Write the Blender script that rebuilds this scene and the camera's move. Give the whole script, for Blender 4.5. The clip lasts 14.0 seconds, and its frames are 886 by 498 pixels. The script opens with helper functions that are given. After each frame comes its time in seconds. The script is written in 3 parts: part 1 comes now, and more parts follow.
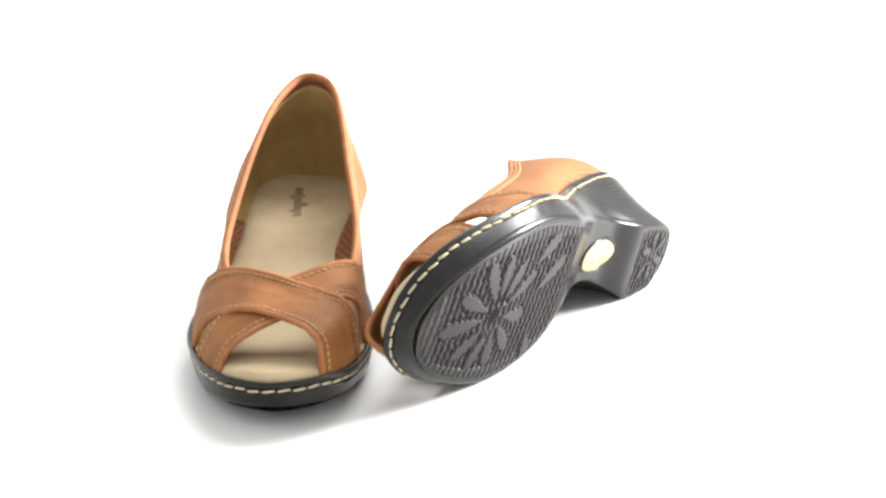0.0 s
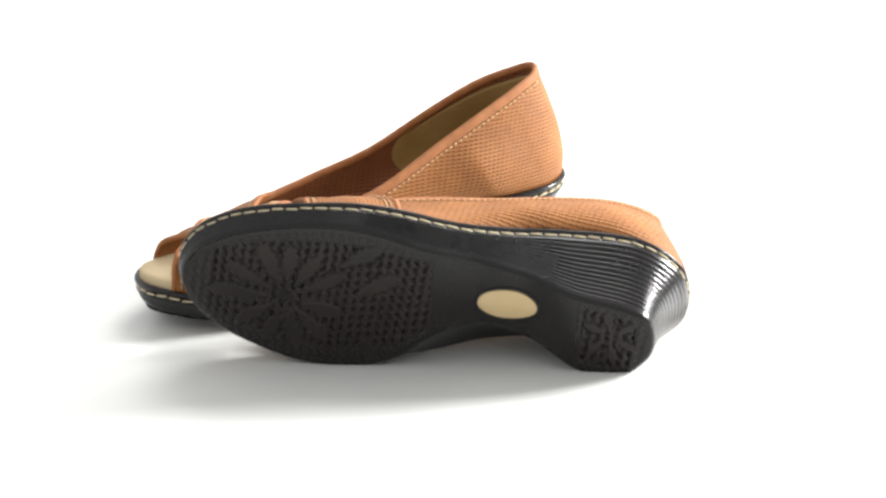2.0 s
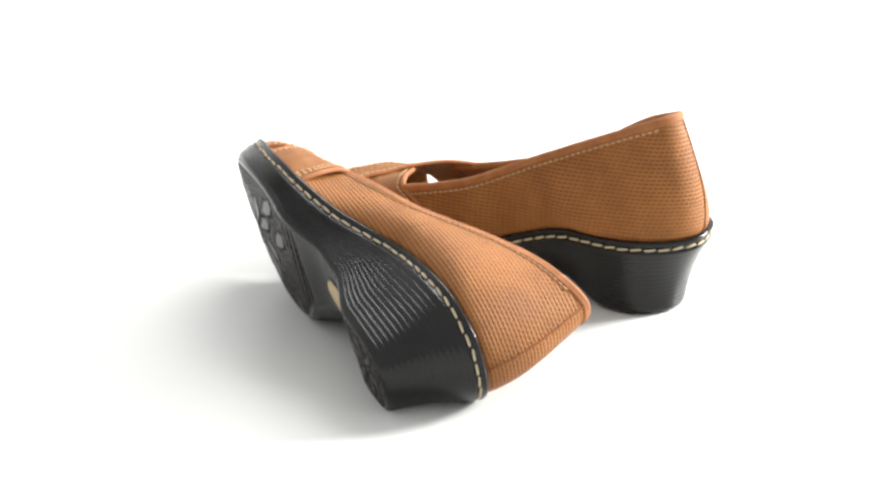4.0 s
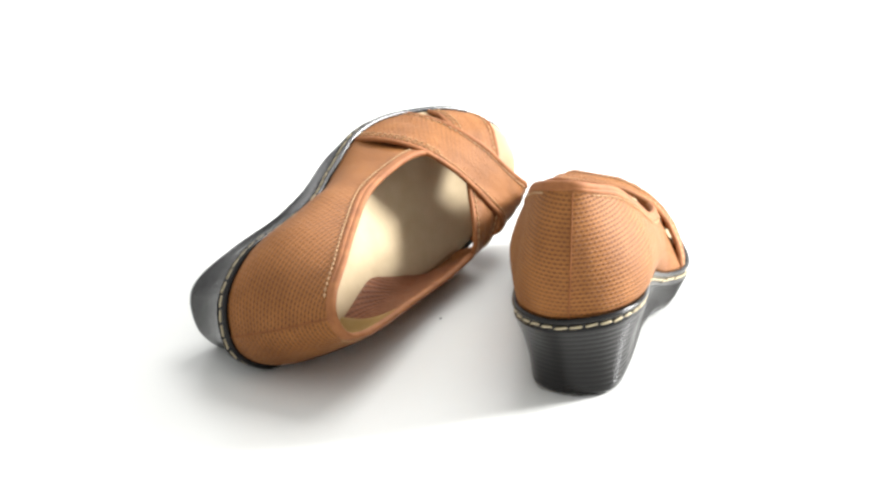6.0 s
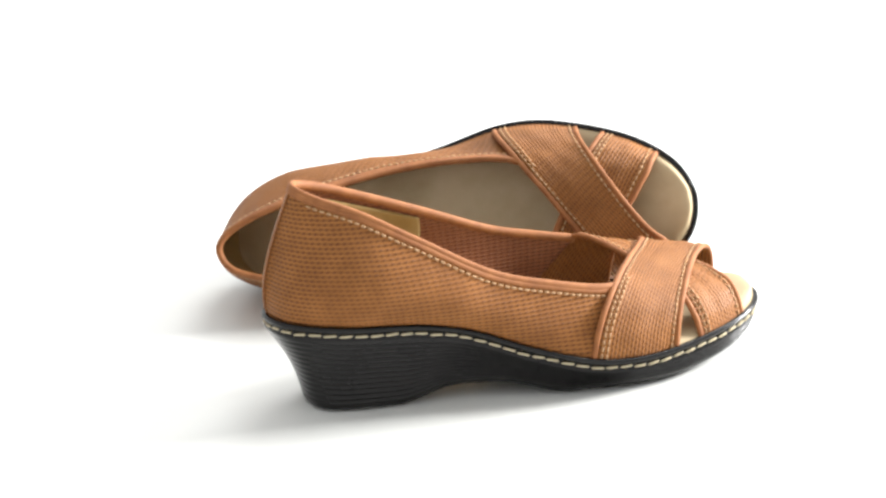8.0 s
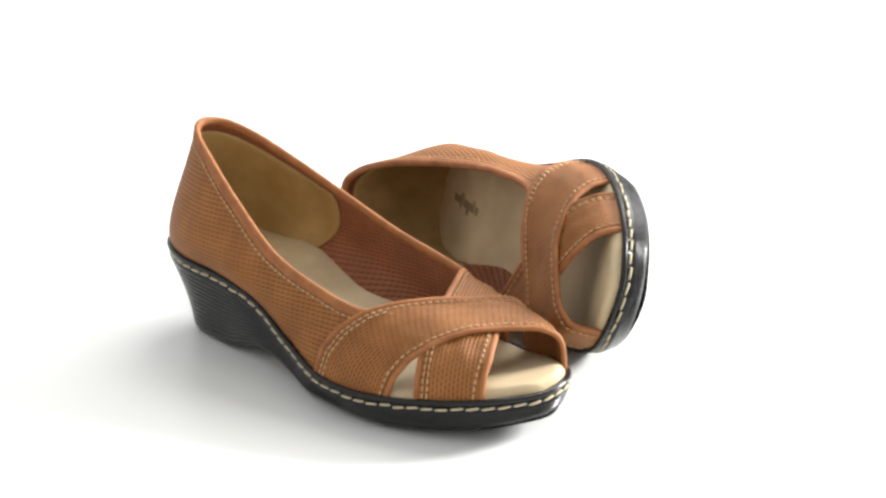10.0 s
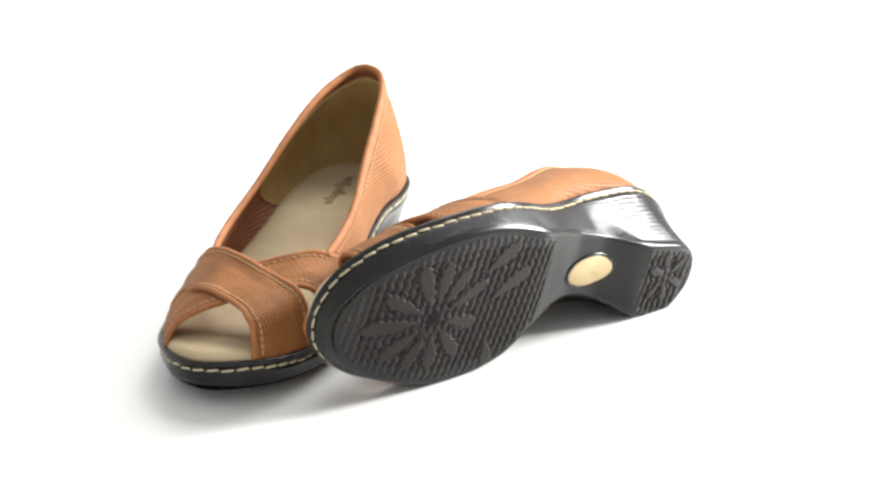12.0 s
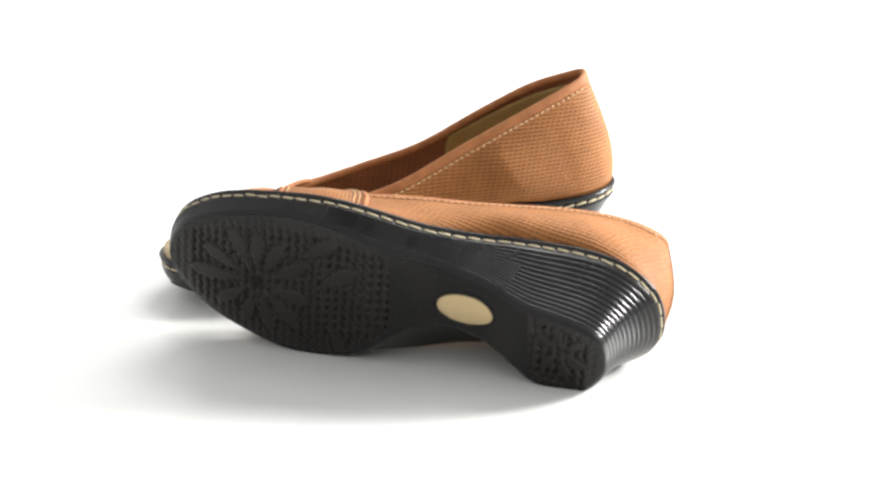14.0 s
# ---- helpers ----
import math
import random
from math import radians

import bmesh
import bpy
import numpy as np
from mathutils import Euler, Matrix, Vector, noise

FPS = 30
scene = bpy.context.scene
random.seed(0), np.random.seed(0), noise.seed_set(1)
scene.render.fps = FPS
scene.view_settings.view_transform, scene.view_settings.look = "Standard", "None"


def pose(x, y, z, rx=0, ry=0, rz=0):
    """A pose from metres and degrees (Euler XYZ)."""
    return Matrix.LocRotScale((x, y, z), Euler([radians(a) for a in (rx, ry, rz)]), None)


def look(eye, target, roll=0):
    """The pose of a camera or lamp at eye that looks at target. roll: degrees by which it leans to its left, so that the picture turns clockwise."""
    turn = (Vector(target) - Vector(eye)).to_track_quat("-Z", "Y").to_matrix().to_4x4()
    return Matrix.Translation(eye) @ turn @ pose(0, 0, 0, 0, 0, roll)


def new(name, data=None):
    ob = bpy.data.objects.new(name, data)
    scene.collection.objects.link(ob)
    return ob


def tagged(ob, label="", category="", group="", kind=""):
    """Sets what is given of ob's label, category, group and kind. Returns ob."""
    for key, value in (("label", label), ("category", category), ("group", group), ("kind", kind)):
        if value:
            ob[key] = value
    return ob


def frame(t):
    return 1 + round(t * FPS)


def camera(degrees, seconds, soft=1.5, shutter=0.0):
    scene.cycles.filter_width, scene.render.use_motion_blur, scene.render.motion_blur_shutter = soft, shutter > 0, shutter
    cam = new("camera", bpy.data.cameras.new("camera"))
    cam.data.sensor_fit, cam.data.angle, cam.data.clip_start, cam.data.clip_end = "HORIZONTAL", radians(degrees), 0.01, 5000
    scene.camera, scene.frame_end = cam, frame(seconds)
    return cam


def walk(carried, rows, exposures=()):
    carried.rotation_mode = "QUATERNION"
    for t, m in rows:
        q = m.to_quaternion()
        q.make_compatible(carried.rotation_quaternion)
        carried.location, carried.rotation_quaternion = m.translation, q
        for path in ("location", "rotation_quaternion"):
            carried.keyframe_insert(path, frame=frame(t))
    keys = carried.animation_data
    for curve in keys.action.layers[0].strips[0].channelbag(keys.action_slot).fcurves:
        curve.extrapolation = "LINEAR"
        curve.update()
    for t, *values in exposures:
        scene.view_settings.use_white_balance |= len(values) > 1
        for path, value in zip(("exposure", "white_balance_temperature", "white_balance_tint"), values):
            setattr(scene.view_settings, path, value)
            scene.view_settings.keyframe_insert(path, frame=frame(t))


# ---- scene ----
# One turning white studio table with a pair of peep-toe wedge shoes on it.
cam = camera(23.757, 14.0, soft=2.7)
EYE = Vector((0.0, -1.0, 0.3950))
STAND = look(EYE, EYE + Vector((0.000495, 0.941686, -0.336492)), -1.474)
walk(cam, [(0.0, STAND), (14.0, STAND)], [(0.0, 0.36), (0.3, 0.0), (14.0, 0.0)])

# ---- light: a key softbox to the side, a larger one behind and above, and the white studio round about ----
world = bpy.data.worlds.new("studio")
scene.world = world
world.use_nodes = True
world.node_tree.nodes["Background"].inputs["Color"].default_value = (1.0, 1.0, 1.0, 1)
world.node_tree.nodes["Background"].inputs["Strength"].default_value = 0.97


def softbox(name, eye, target, width, height, watts):
    lamp = bpy.data.lights.new(name, "AREA")
    lamp.shape, lamp.size, lamp.size_y, lamp.energy = "RECTANGLE", width, height, watts
    ob = new(name, lamp)
    ob.matrix_world = look(eye, target)
    return ob


softbox("side_softbox", (1.58, 0.42, 0.68), (0, 0, 0.03), 0.48, 0.42, 104)
softbox("back_softbox", (0.42, 1.0, 1.38), (0, 0.03, 0), 1.0, 0.9, 27)


# ---- materials ----
def material(name, rough=0.5, metal=0.0, spec=0.5):
    m = bpy.data.materials.new(name)
    m.use_nodes = True
    b = m.node_tree.nodes["Principled BSDF"]
    b.inputs["Roughness"].default_value, b.inputs["Metallic"].default_value = rough, metal
    b.inputs["Specular IOR Level"].default_value = spec
    return m, m.node_tree.nodes, m.node_tree.links, b


def node(nodes, kind, **values):
    n = nodes.new(kind)
    for key, value in values.items():
        if key == "operation":
            n.operation = value
        elif key == "blend":
            n.data_type, n.blend_type = "RGBA", value
        else:
            n.inputs[key.replace("_", " ")].default_value = value
    return n


def math_node(nodes, links, op, a, b=None, c=None):
    n = nodes.new("ShaderNodeMath")
    n.operation = op
    for i, v in enumerate((a, b, c)):
        if v is None:
            continue
        if isinstance(v, (int, float)):
            n.inputs[i].default_value = v
        else:
            links.new(v, n.inputs[i])
    return n.outputs[0]


def two_tone(nodes, links, low, high, scale, detail=4.0, space="Object"):
    """A colour that wanders between two tones."""
    tex = nodes.new("ShaderNodeTexCoord")
    n = node(nodes, "ShaderNodeTexNoise", Scale=scale, Detail=detail, Roughness=0.6)
    links.new(tex.outputs[space], n.inputs["Vector"])
    ramp = nodes.new("ShaderNodeValToRGB")
    ramp.color_ramp.elements[0].position, ramp.color_ramp.elements[1].position = 0.32, 0.68
    ramp.color_ramp.elements[0].color, ramp.color_ramp.elements[1].color = (*low, 1), (*high, 1)
    links.new(n.outputs["Fac"], ramp.inputs["Fac"])
    return ramp.outputs["Color"], n.outputs["Fac"], tex


def bumped(nodes, links, b, height, strength, distance):
    n = node(nodes, "ShaderNodeBump", Strength=strength, Distance=distance)
    links.new(height, n.inputs["Height"])
    links.new(n.outputs["Normal"], b.inputs["Normal"])
    return n


def grained(name, low, high, scale, rough, bump=0.15, fine=900.0, spec=0.4, depth=0.0004):
    m, nodes, links, b = material(name, rough, 0.0, spec)
    colour, _, tex = two_tone(nodes, links, low, high, scale)
    links.new(colour, b.inputs["Base Color"])
    grain = node(nodes, "ShaderNodeTexNoise", Scale=fine, Detail=3.0)
    links.new(tex.outputs["Object"], grain.inputs["Vector"])
    bumped(nodes, links, b, grain.outputs["Fac"], bump, depth)
    return m


def perforated(name, low, high, hole, row=1.95, step=2.8, rough=0.56):
    """Leather pressed in close rows, with staggered punched holes; UV in millimetres."""
    m, nodes, links, b = material(name, rough, 0.0, 0.2)
    colour, wander, tex = two_tone(nodes, links, low, high, 70.0)
    sep = nodes.new("ShaderNodeSeparateXYZ")
    links.new(tex.outputs["UV"], sep.inputs[0])
    sway = node(nodes, "ShaderNodeTexNoise", Scale=22.0, Detail=2.0)
    links.new(tex.outputs["Object"], sway.inputs["Vector"])
    v = math_node(nodes, links, "DIVIDE", math_node(nodes, links, "MULTIPLY_ADD", sway.outputs["Fac"], 1.6, sep.outputs["Y"]), row)
    line = math_node(nodes, links, "FLOOR", v)
    half = math_node(nodes, links, "MULTIPLY", math_node(nodes, links, "MODULO", line, 2.0), 0.5)
    u = math_node(nodes, links, "ADD", math_node(nodes, links, "DIVIDE", sep.outputs["X"], step), half)
    fu = math_node(nodes, links, "SUBTRACT", math_node(nodes, links, "FRACT", u), 0.5)
    fv = math_node(nodes, links, "SUBTRACT", math_node(nodes, links, "FRACT", v), 0.5)
    du = math_node(nodes, links, "POWER", math_node(nodes, links, "ABSOLUTE", math_node(nodes, links, "MULTIPLY", fu, 2.7)), 2.0)
    dv = math_node(nodes, links, "POWER", math_node(nodes, links, "ABSOLUTE", math_node(nodes, links, "MULTIPLY", fv, 3.0)), 2.0)
    dist = math_node(nodes, links, "SQRT", math_node(nodes, links, "ADD", du, dv))
    spot = nodes.new("ShaderNodeMapRange")
    spot.inputs["From Min"].default_value, spot.inputs["From Max"].default_value = 0.55, 1.0
    spot.inputs["To Min"].default_value, spot.inputs["To Max"].default_value = 0.82, 0.0
    links.new(dist, spot.inputs["Value"])
    # the leather is worn smooth in places, where the holes have closed
    worn = node(nodes, "ShaderNodeTexNoise", Scale=24.0, Detail=1.0)
    links.new(tex.outputs["Object"], worn.inputs["Vector"])
    keep = nodes.new("ShaderNodeMapRange")
    keep.inputs["From Min"].default_value, keep.inputs["From Max"].default_value = 0.36, 0.56
    keep.inputs["To Min"].default_value, keep.inputs["To Max"].default_value = 0.72, 1.0
    links.new(worn.outputs["Fac"], keep.inputs["Value"])
    press = nodes.new("ShaderNodeMapRange")
    press.inputs["From Min"].default_value, press.inputs["From Max"].default_value = 0.10, 0.27
    press.inputs["To Min"].default_value, press.inputs["To Max"].default_value = 0.44, 0.0
    links.new(math_node(nodes, links, "ABSOLUTE", fv), press.inputs["Value"])
    # shade inside the holes and pressed grooves is put into the colour
    marks = math_node(nodes, links, "MAXIMUM", spot.outputs["Result"], press.outputs["Result"])
    strength = math_node(nodes, links, "MULTIPLY", marks, keep.outputs["Result"])
    mix = nodes.new("ShaderNodeMix")
    mix.data_type = "RGBA"
    links.new(strength, mix.inputs["Factor"])
    links.new(colour, mix.inputs["A"])
    mix.inputs["B"].default_value = (*hole, 1)
    links.new(mix.outputs["Result"], b.inputs["Base Color"])
    grain = node(nodes, "ShaderNodeTexNoise", Scale=1300.0, Detail=2.0)
    links.new(tex.outputs["Object"], grain.inputs["Vector"])
    h = math_node(nodes, links, "SUBTRACT", math_node(nodes, links, "MULTIPLY", grain.outputs["Fac"], 0.35), strength)
    bumped(nodes, links, b, h, 0.7, 0.0008)
    return m


TAN_LOW, TAN_HIGH = (0.233, 0.0889, 0.0226), (0.312, 0.1243, 0.0339)
LEATHER = perforated("perforated_tan_leather", TAN_LOW, TAN_HIGH, (0.092, 0.033, 0.0105))
INNER = perforated("perforated_brown_lining", (0.205, 0.076, 0.034), (0.26, 0.10, 0.046), (0.08, 0.028, 0.012))
BINDING = grained("smooth_tan_binding", (0.2204, 0.0798, 0.02584), (0.3192, 0.1239, 0.0418), 130, 0.66, 0.35, 700, 0.28)
LINING = grained("ochre_suede_lining", (0.2584, 0.1634, 0.057), (0.38, 0.2584, 0.1064), 34, 0.85, 0.3, 1500, 0.2)
FOOTBED = grained("cream_footbed_leather", (0.393, 0.306, 0.183), (0.541, 0.435, 0.279), 22, 0.7, 0.2, 900, 0.18)
SEAM = grained("brown_seam_edge", (0.1748, 0.06308, 0.02052), (0.2356, 0.0874, 0.02812), 120, 0.75, 0.3, 1500, 0.2)
THREAD = grained("cream_thread", (0.4712, 0.3952, 0.2508), (0.5624, 0.4864, 0.3268), 300, 0.8, 0.4, 4000, 0.2)
TOPTHREAD = grained("pale_tan_thread", (0.4104, 0.2432, 0.1216), (0.5016, 0.3192, 0.1748), 300, 0.75, 0.3, 4000, 0.2)
RUBBER = grained("black_rubber", (0.006, 0.0055, 0.0055), (0.011, 0.010, 0.0095), 45, 0.22, 0.08, 700, 0.26)
TREAD = grained("black_tread_rubber", (0.0095, 0.0068, 0.006), (0.0145, 0.0108, 0.0098), 60, 0.36, 0.1, 800, 0.24)
BADGE = grained("cream_plastic", (0.4408, 0.3268, 0.1672), (0.4864, 0.3648, 0.1976), 25, 0.45, 0.05, 900, 0.4)
INK = grained("dark_brown_ink", (0.0988, 0.0646, 0.038), (0.1368, 0.0912, 0.0532), 200, 0.7, 0.1, 900, 0.2)


def table_material():
    m, nodes, links, b = material("white_acrylic_sheet", 0.32, 0.0, 0.4)
    colour, _, tex = two_tone(nodes, links, (0.70, 0.706, 0.682), (0.72, 0.726, 0.70), 6.0)
    links.new(colour, b.inputs["Base Color"])
    grain = node(nodes, "ShaderNodeTexNoise", Scale=260.0, Detail=2.0)
    links.new(tex.outputs["Object"], grain.inputs["Vector"])
    bumped(nodes, links, b, grain.outputs["Fac"], 0.06, 0.0005)
    return m


TABLE = table_material()


# ---- shapes ----
MM = 0.001


def spline(knots, t):
    """Catmull-Rom through the knots at the parameters t (0 .. len - 1)."""
    k = np.asarray(knots, float)
    k = np.vstack([2 * k[0] - k[1], k, 2 * k[-1] - k[-2]])
    t = np.clip(np.asarray(t, float), 0, len(k) - 3 - 1e-9)
    i = t.astype(int)
    f = (t - i)[:, None]
    a, b, c, d = k[i], k[i + 1], k[i + 2], k[i + 3]
    return 0.5 * (2 * b + (c - a) * f + (2 * a - 5 * b + 4 * c - d) * f * f + (3 * b - a - 3 * c + d) * f ** 3)


def even(knots, n):
    """n parameters at even steps of length along the spline."""
    t = np.linspace(0, len(knots) - 1, 900)
    p = spline(knots, t)
    s = np.concatenate([[0], np.cumsum(np.linalg.norm(np.diff(p, axis=0), axis=1))])
    return np.interp(np.linspace(0, s[-1], n), s, t)


def smooth(a, b, x):
    f = np.clip((np.asarray(x, float) - a) / (b - a), 0, 1)
    return f * f * (3 - 2 * f)


def part(name, verts, faces, mat, parent, mirror, label="", uvs=None, flat=False, merge=0.0):
    """One mesh object under a thing or a part; verts in millimetres, mirrored for the other foot."""
    v = np.asarray(verts, float) * MM
    if mirror:
        v = v * (1, -1, 1)
        faces = [tuple(reversed(f)) for f in faces]
    me = bpy.data.meshes.new(name)
    me.from_pydata([tuple(p) for p in v], [], [tuple(int(i) for i in f) for f in faces])
    if uvs is not None:
        layer = me.uv_layers.new(name="UVMap")
        idx = np.zeros(len(me.loops), int)
        me.loops.foreach_get("vertex_index", idx)
        layer.data.foreach_set("uv", np.asarray(uvs, float)[idx].ravel())
    if not flat:
        me.polygons.foreach_set("use_smooth", [True] * len(me.polygons))
    me.materials.append(mat)
    me.update()
    ob = new(name, me)
    ob.parent = parent
    if label:
        ob["label"] = label
    return ob


def grid_faces(rows, cols, closed=False, start=0):
    out = []
    for r in range(rows - 1):
        for c in range(cols if closed else cols - 1):
            d = (c + 1) % cols
            out.append((start + r * cols + c, start + r * cols + d, start + (r + 1) * cols + d, start + (r + 1) * cols + c))
    return out


def slab(top, bottom):
    """A closed sheet between two grids of points (rows x cols x 3)."""
    rows, cols = top.shape[:2]
    n = rows * cols
    faces = grid_faces(rows, cols) + [tuple(reversed(f)) for f in grid_faces(rows, cols, start=n)]
    edge = [r * cols for r in range(rows)] + [(rows - 1) * cols + c for c in range(1, cols)]
    edge += [r * cols + cols - 1 for r in range(rows - 2, -1, -1)] + [c for c in range(cols - 2, 0, -1)]
    for a, b in zip(edge, edge[1:] + edge[:1]):
        faces.append((a, b, n + b, n + a))
    return np.vstack([top.reshape(-1, 3), bottom.reshape(-1, 3)]), faces


def frames_along(path):
    tang = np.gradient(path, axis=0)
    return tang / np.maximum(np.linalg.norm(tang, axis=1), 1e-9)[:, None]


def tube(path, side, across, along, sides=8):
    """A tube on the path: half-widths across the side vectors and along the third direction."""
    tang = frames_along(path)
    side = side - (side * tang).sum(1)[:, None] * tang
    side /= np.maximum(np.linalg.norm(side, axis=1), 1e-9)[:, None]
    third = np.cross(tang, side)
    verts = []
    for k in range(sides):
        a = 2 * math.pi * k / sides
        verts.append(path + side * across * math.cos(a) + third * along * math.sin(a))
    v = np.stack(verts, 1).reshape(-1, 3)
    n = len(path)
    faces = grid_faces(n, sides, True)
    faces += [tuple(range(sides - 1, -1, -1)), tuple((n - 1) * sides + k for k in range(sides))]
    return v, faces


def capsules(points, ways, normals, length, radius):
    """Short rounded stitches laid along ways, joined into one mesh."""
    verts, faces = [], []
    prof = ((-0.5, 0.35), (-0.36, 0.9), (0.36, 0.9), (0.5, 0.35))
    for p, w, nrm in zip(points, ways, normals):
        w = w / (np.linalg.norm(w) + 1e-9)
        s = np.cross(nrm, w)
        s /= np.linalg.norm(s) + 1e-9
        u = np.cross(w, s)
        base = len(verts)
        for f, r in prof:
            for k in range(5):
                a = 2 * math.pi * k / 5
                verts.append(p + w * length * f + (s * math.cos(a) + u * math.sin(a)) * radius * r)
        faces += grid_faces(4, 5, True, base)
        faces += [(base + 4, base + 3, base + 2, base + 1, base), tuple(base + 15 + k for k in range(5))]
    return verts, faces


def paced(path, pitch):
    """Positions and ways at even pitch along a polyline."""
    s = np.concatenate([[0], np.cumsum(np.linalg.norm(np.diff(path, axis=0), axis=1))])
    at = np.arange(pitch * 0.5, s[-1], pitch)
    p = np.stack([np.interp(at, s, path[:, k]) for k in range(3)], 1)
    t = frames_along(path)
    w = np.stack([np.interp(at, s, t[:, k]) for k in range(3)], 1)
    return p, w, at / s[-1]


# ---- the last of the shoe, in millimetres: x to the toe, y to the outer side, z up from the sole ----
# line where the upper meets the welt, heel to toe, on the outer and the inner side
WELT_OUT = [(-34.8, -9.2, 44.8), (-29.3, 9.1, 45.8), (-8.2, 22.4, 45.1), (26.5, 25.8, 41.9), (51.2, 28.3, 35.9), (77.4, 35.8, 25.7),
            (103.2, 44.7, 18.9), (124.1, 47.3, 17), (145.4, 45, 17.3), (169.7, 39.2, 19.7), (187.3, 31.5, 21.6), (200.5, 21.1, 23.1), (207.9, 6.5, 23.4)]
WELT_IN = [(-34.8, -9.2, 44.8), (-29.5, -22.3, 43.8), (-13.3, -32.4, 43), (9.2, -34, 42.1), (34, -32, 42.3), (61.5, -30.8, 34.3), (85.2, -33.5, 25.7),
            (106.1, -36.9, 21.7), (127, -39.1, 19.3), (146.7, -37.9, 17.9), (166.5, -34, 17.7), (189.5, -26.3, 21), (205, -11.3, 23.9), (207.9, 6.5, 23.4)]
# edge of the sole under it
SOLE_OUT = [(-20.7, -5.6, 0), (-17.9, 7, 0), (-6.9, 14.2, 0), (22, 20, 0), (50.2, 26.2, 0), (76.5, 33.7, 0),
            (101.4, 41.5, 0), (124, 45.7, 0), (146.6, 44.9, 0), (169.8, 38.9, 0), (187, 31, 0), (199.9, 20.9, 0), (207.9, 5.8, 0)]
SOLE_IN = [(-20.7, -5.6, 0), (-17.5, -16.3, 0), (-7, -26.1, 0), (11.5, -26.3, 0), (35.5, -15, 0), (61.5, -8.5, 0), (84.6, -15.9, 0),
            (103.6, -31.7, 0), (125.5, -38.2, 0), (146.4, -38.1, 0), (166.1, -33.7, 0), (188.6, -24.9, 0), (204.4, -10.7, 0), (207.9, 5.8, 0)]
RIM_OUT = [(-21.6, -7.6, 103.9), (-14.2, 2, 100.4), (4.2, 11.3, 93.1), (28.6, 19.7, 79.7),
            (61.3, 27.7, 61.6), (92.3, 31.2, 52.4), (117, 30.6, 46.9), (134.3, 24.5, 46.3)]
RIM_IN = [(-21.6, -7.6, 103.9), (-16.4, -19, 102.4), (0.2, -25.2, 96.6), (25.2, -28.4, 86.7),
            (52.7, -30.7, 75.2), (84.5, -33.9, 61.3), (107.8, -34.4, 54.8), (130, -32.8, 49.8)]
NS = 130


def looped(outer, inner):
    """Both sides as one closed line, with the ends run on so that heel and toe are round."""
    loop = outer + inner[-2:0:-1]
    return loop[-3:] + loop + loop[:4]


def side_parameters():
    """Even steps along the welt, from heel to toe, on the outer and on the inner side of the loop."""
    k, n_out, n_in = looped(WELT_OUT, WELT_IN), len(WELT_OUT), len(WELT_IN)
    out = []
    for a, b in ((3, 3 + n_out - 1), (3 + n_out + n_in - 2, 3 + n_out - 1)):
        t = np.linspace(a, b, 900)
        p = spline(k, t)
        s = np.concatenate([[0], np.cumsum(np.linalg.norm(np.diff(p, axis=0), axis=1))])
        out.append(np.interp(np.linspace(0, s[-1], NS), s, t))
    return out


T_OUT, T_IN = side_parameters()
W_OUT, W_IN = (spline(looped(WELT_OUT, WELT_IN), t) for t in (T_OUT, T_IN))
S_OUT, S_IN = (spline(looped(SOLE_OUT, SOLE_IN), t) for t in (T_OUT, T_IN))


def floor_of_sole(x, y=None):
    """Underside of the sole: flat heel, hollow waist, a crowned forefoot with some spring at the toe."""
    x = np.asarray(x, float)
    z = 7.5 * smooth(15, 46, x) * (1 - smooth(60, 98, x)) + 8.5 * np.clip((x - 140) / 69, 0, 1) ** 1.7
    if y is not None:
        a, b = np.interp(x, S_OUT[:, 0], S_OUT[:, 1]), np.interp(x, S_IN[:, 0], S_IN[:, 1])
        across = np.clip(np.abs(2 * (np.asarray(y, float) - b) / np.maximum(a - b, 4.0) - 1), 0, 1)
        z = z + 1.7 * smooth(82, 112, x) * across ** 3
    return z


def ring_of(outer, inner):
    return np.vstack([outer, inner[-2:0:-1]])


W_RING, S_RING = ring_of(W_OUT, W_IN), ring_of(S_OUT, S_IN)


def outward(ring):
    t = np.roll(ring, -1, 0) - np.roll(ring, 1, 0)
    n = np.stack([t[:, 1], -t[:, 0], 0 * t[:, 0]], 1)
    n /= np.maximum(np.linalg.norm(n, axis=1), 1e-9)[:, None]
    for _ in range(3):
        n = (n + np.roll(n, 1, 0) + np.roll(n, -1, 0)) / 3
    n /= np.linalg.norm(n, axis=1)[:, None]
    c = ring.mean(0)
    if ((ring - c) * n).sum() < 0:
        n = -n
    return n


W_N, S_N = outward(W_RING), outward(S_RING)


def at_x(side, x):
    """Point of one side of the welt at x, forward of the waist."""
    s = side[side[:, 0].argsort()]
    return np.stack([np.asarray(x, float), np.interp(x, s[:, 0], s[:, 1]), np.interp(x, s[:, 0], s[:, 2])], -1)


SEC_V = (0, 0.035, 0.10, 0.20, 0.34, 0.50, 0.66, 0.80, 0.90, 0.965, 1.0)
SEC_H = (0, 0.30, 0.56, 0.78, 0.93, 1.0, 1.04, 1.05, 0.97, 0.72, 0)


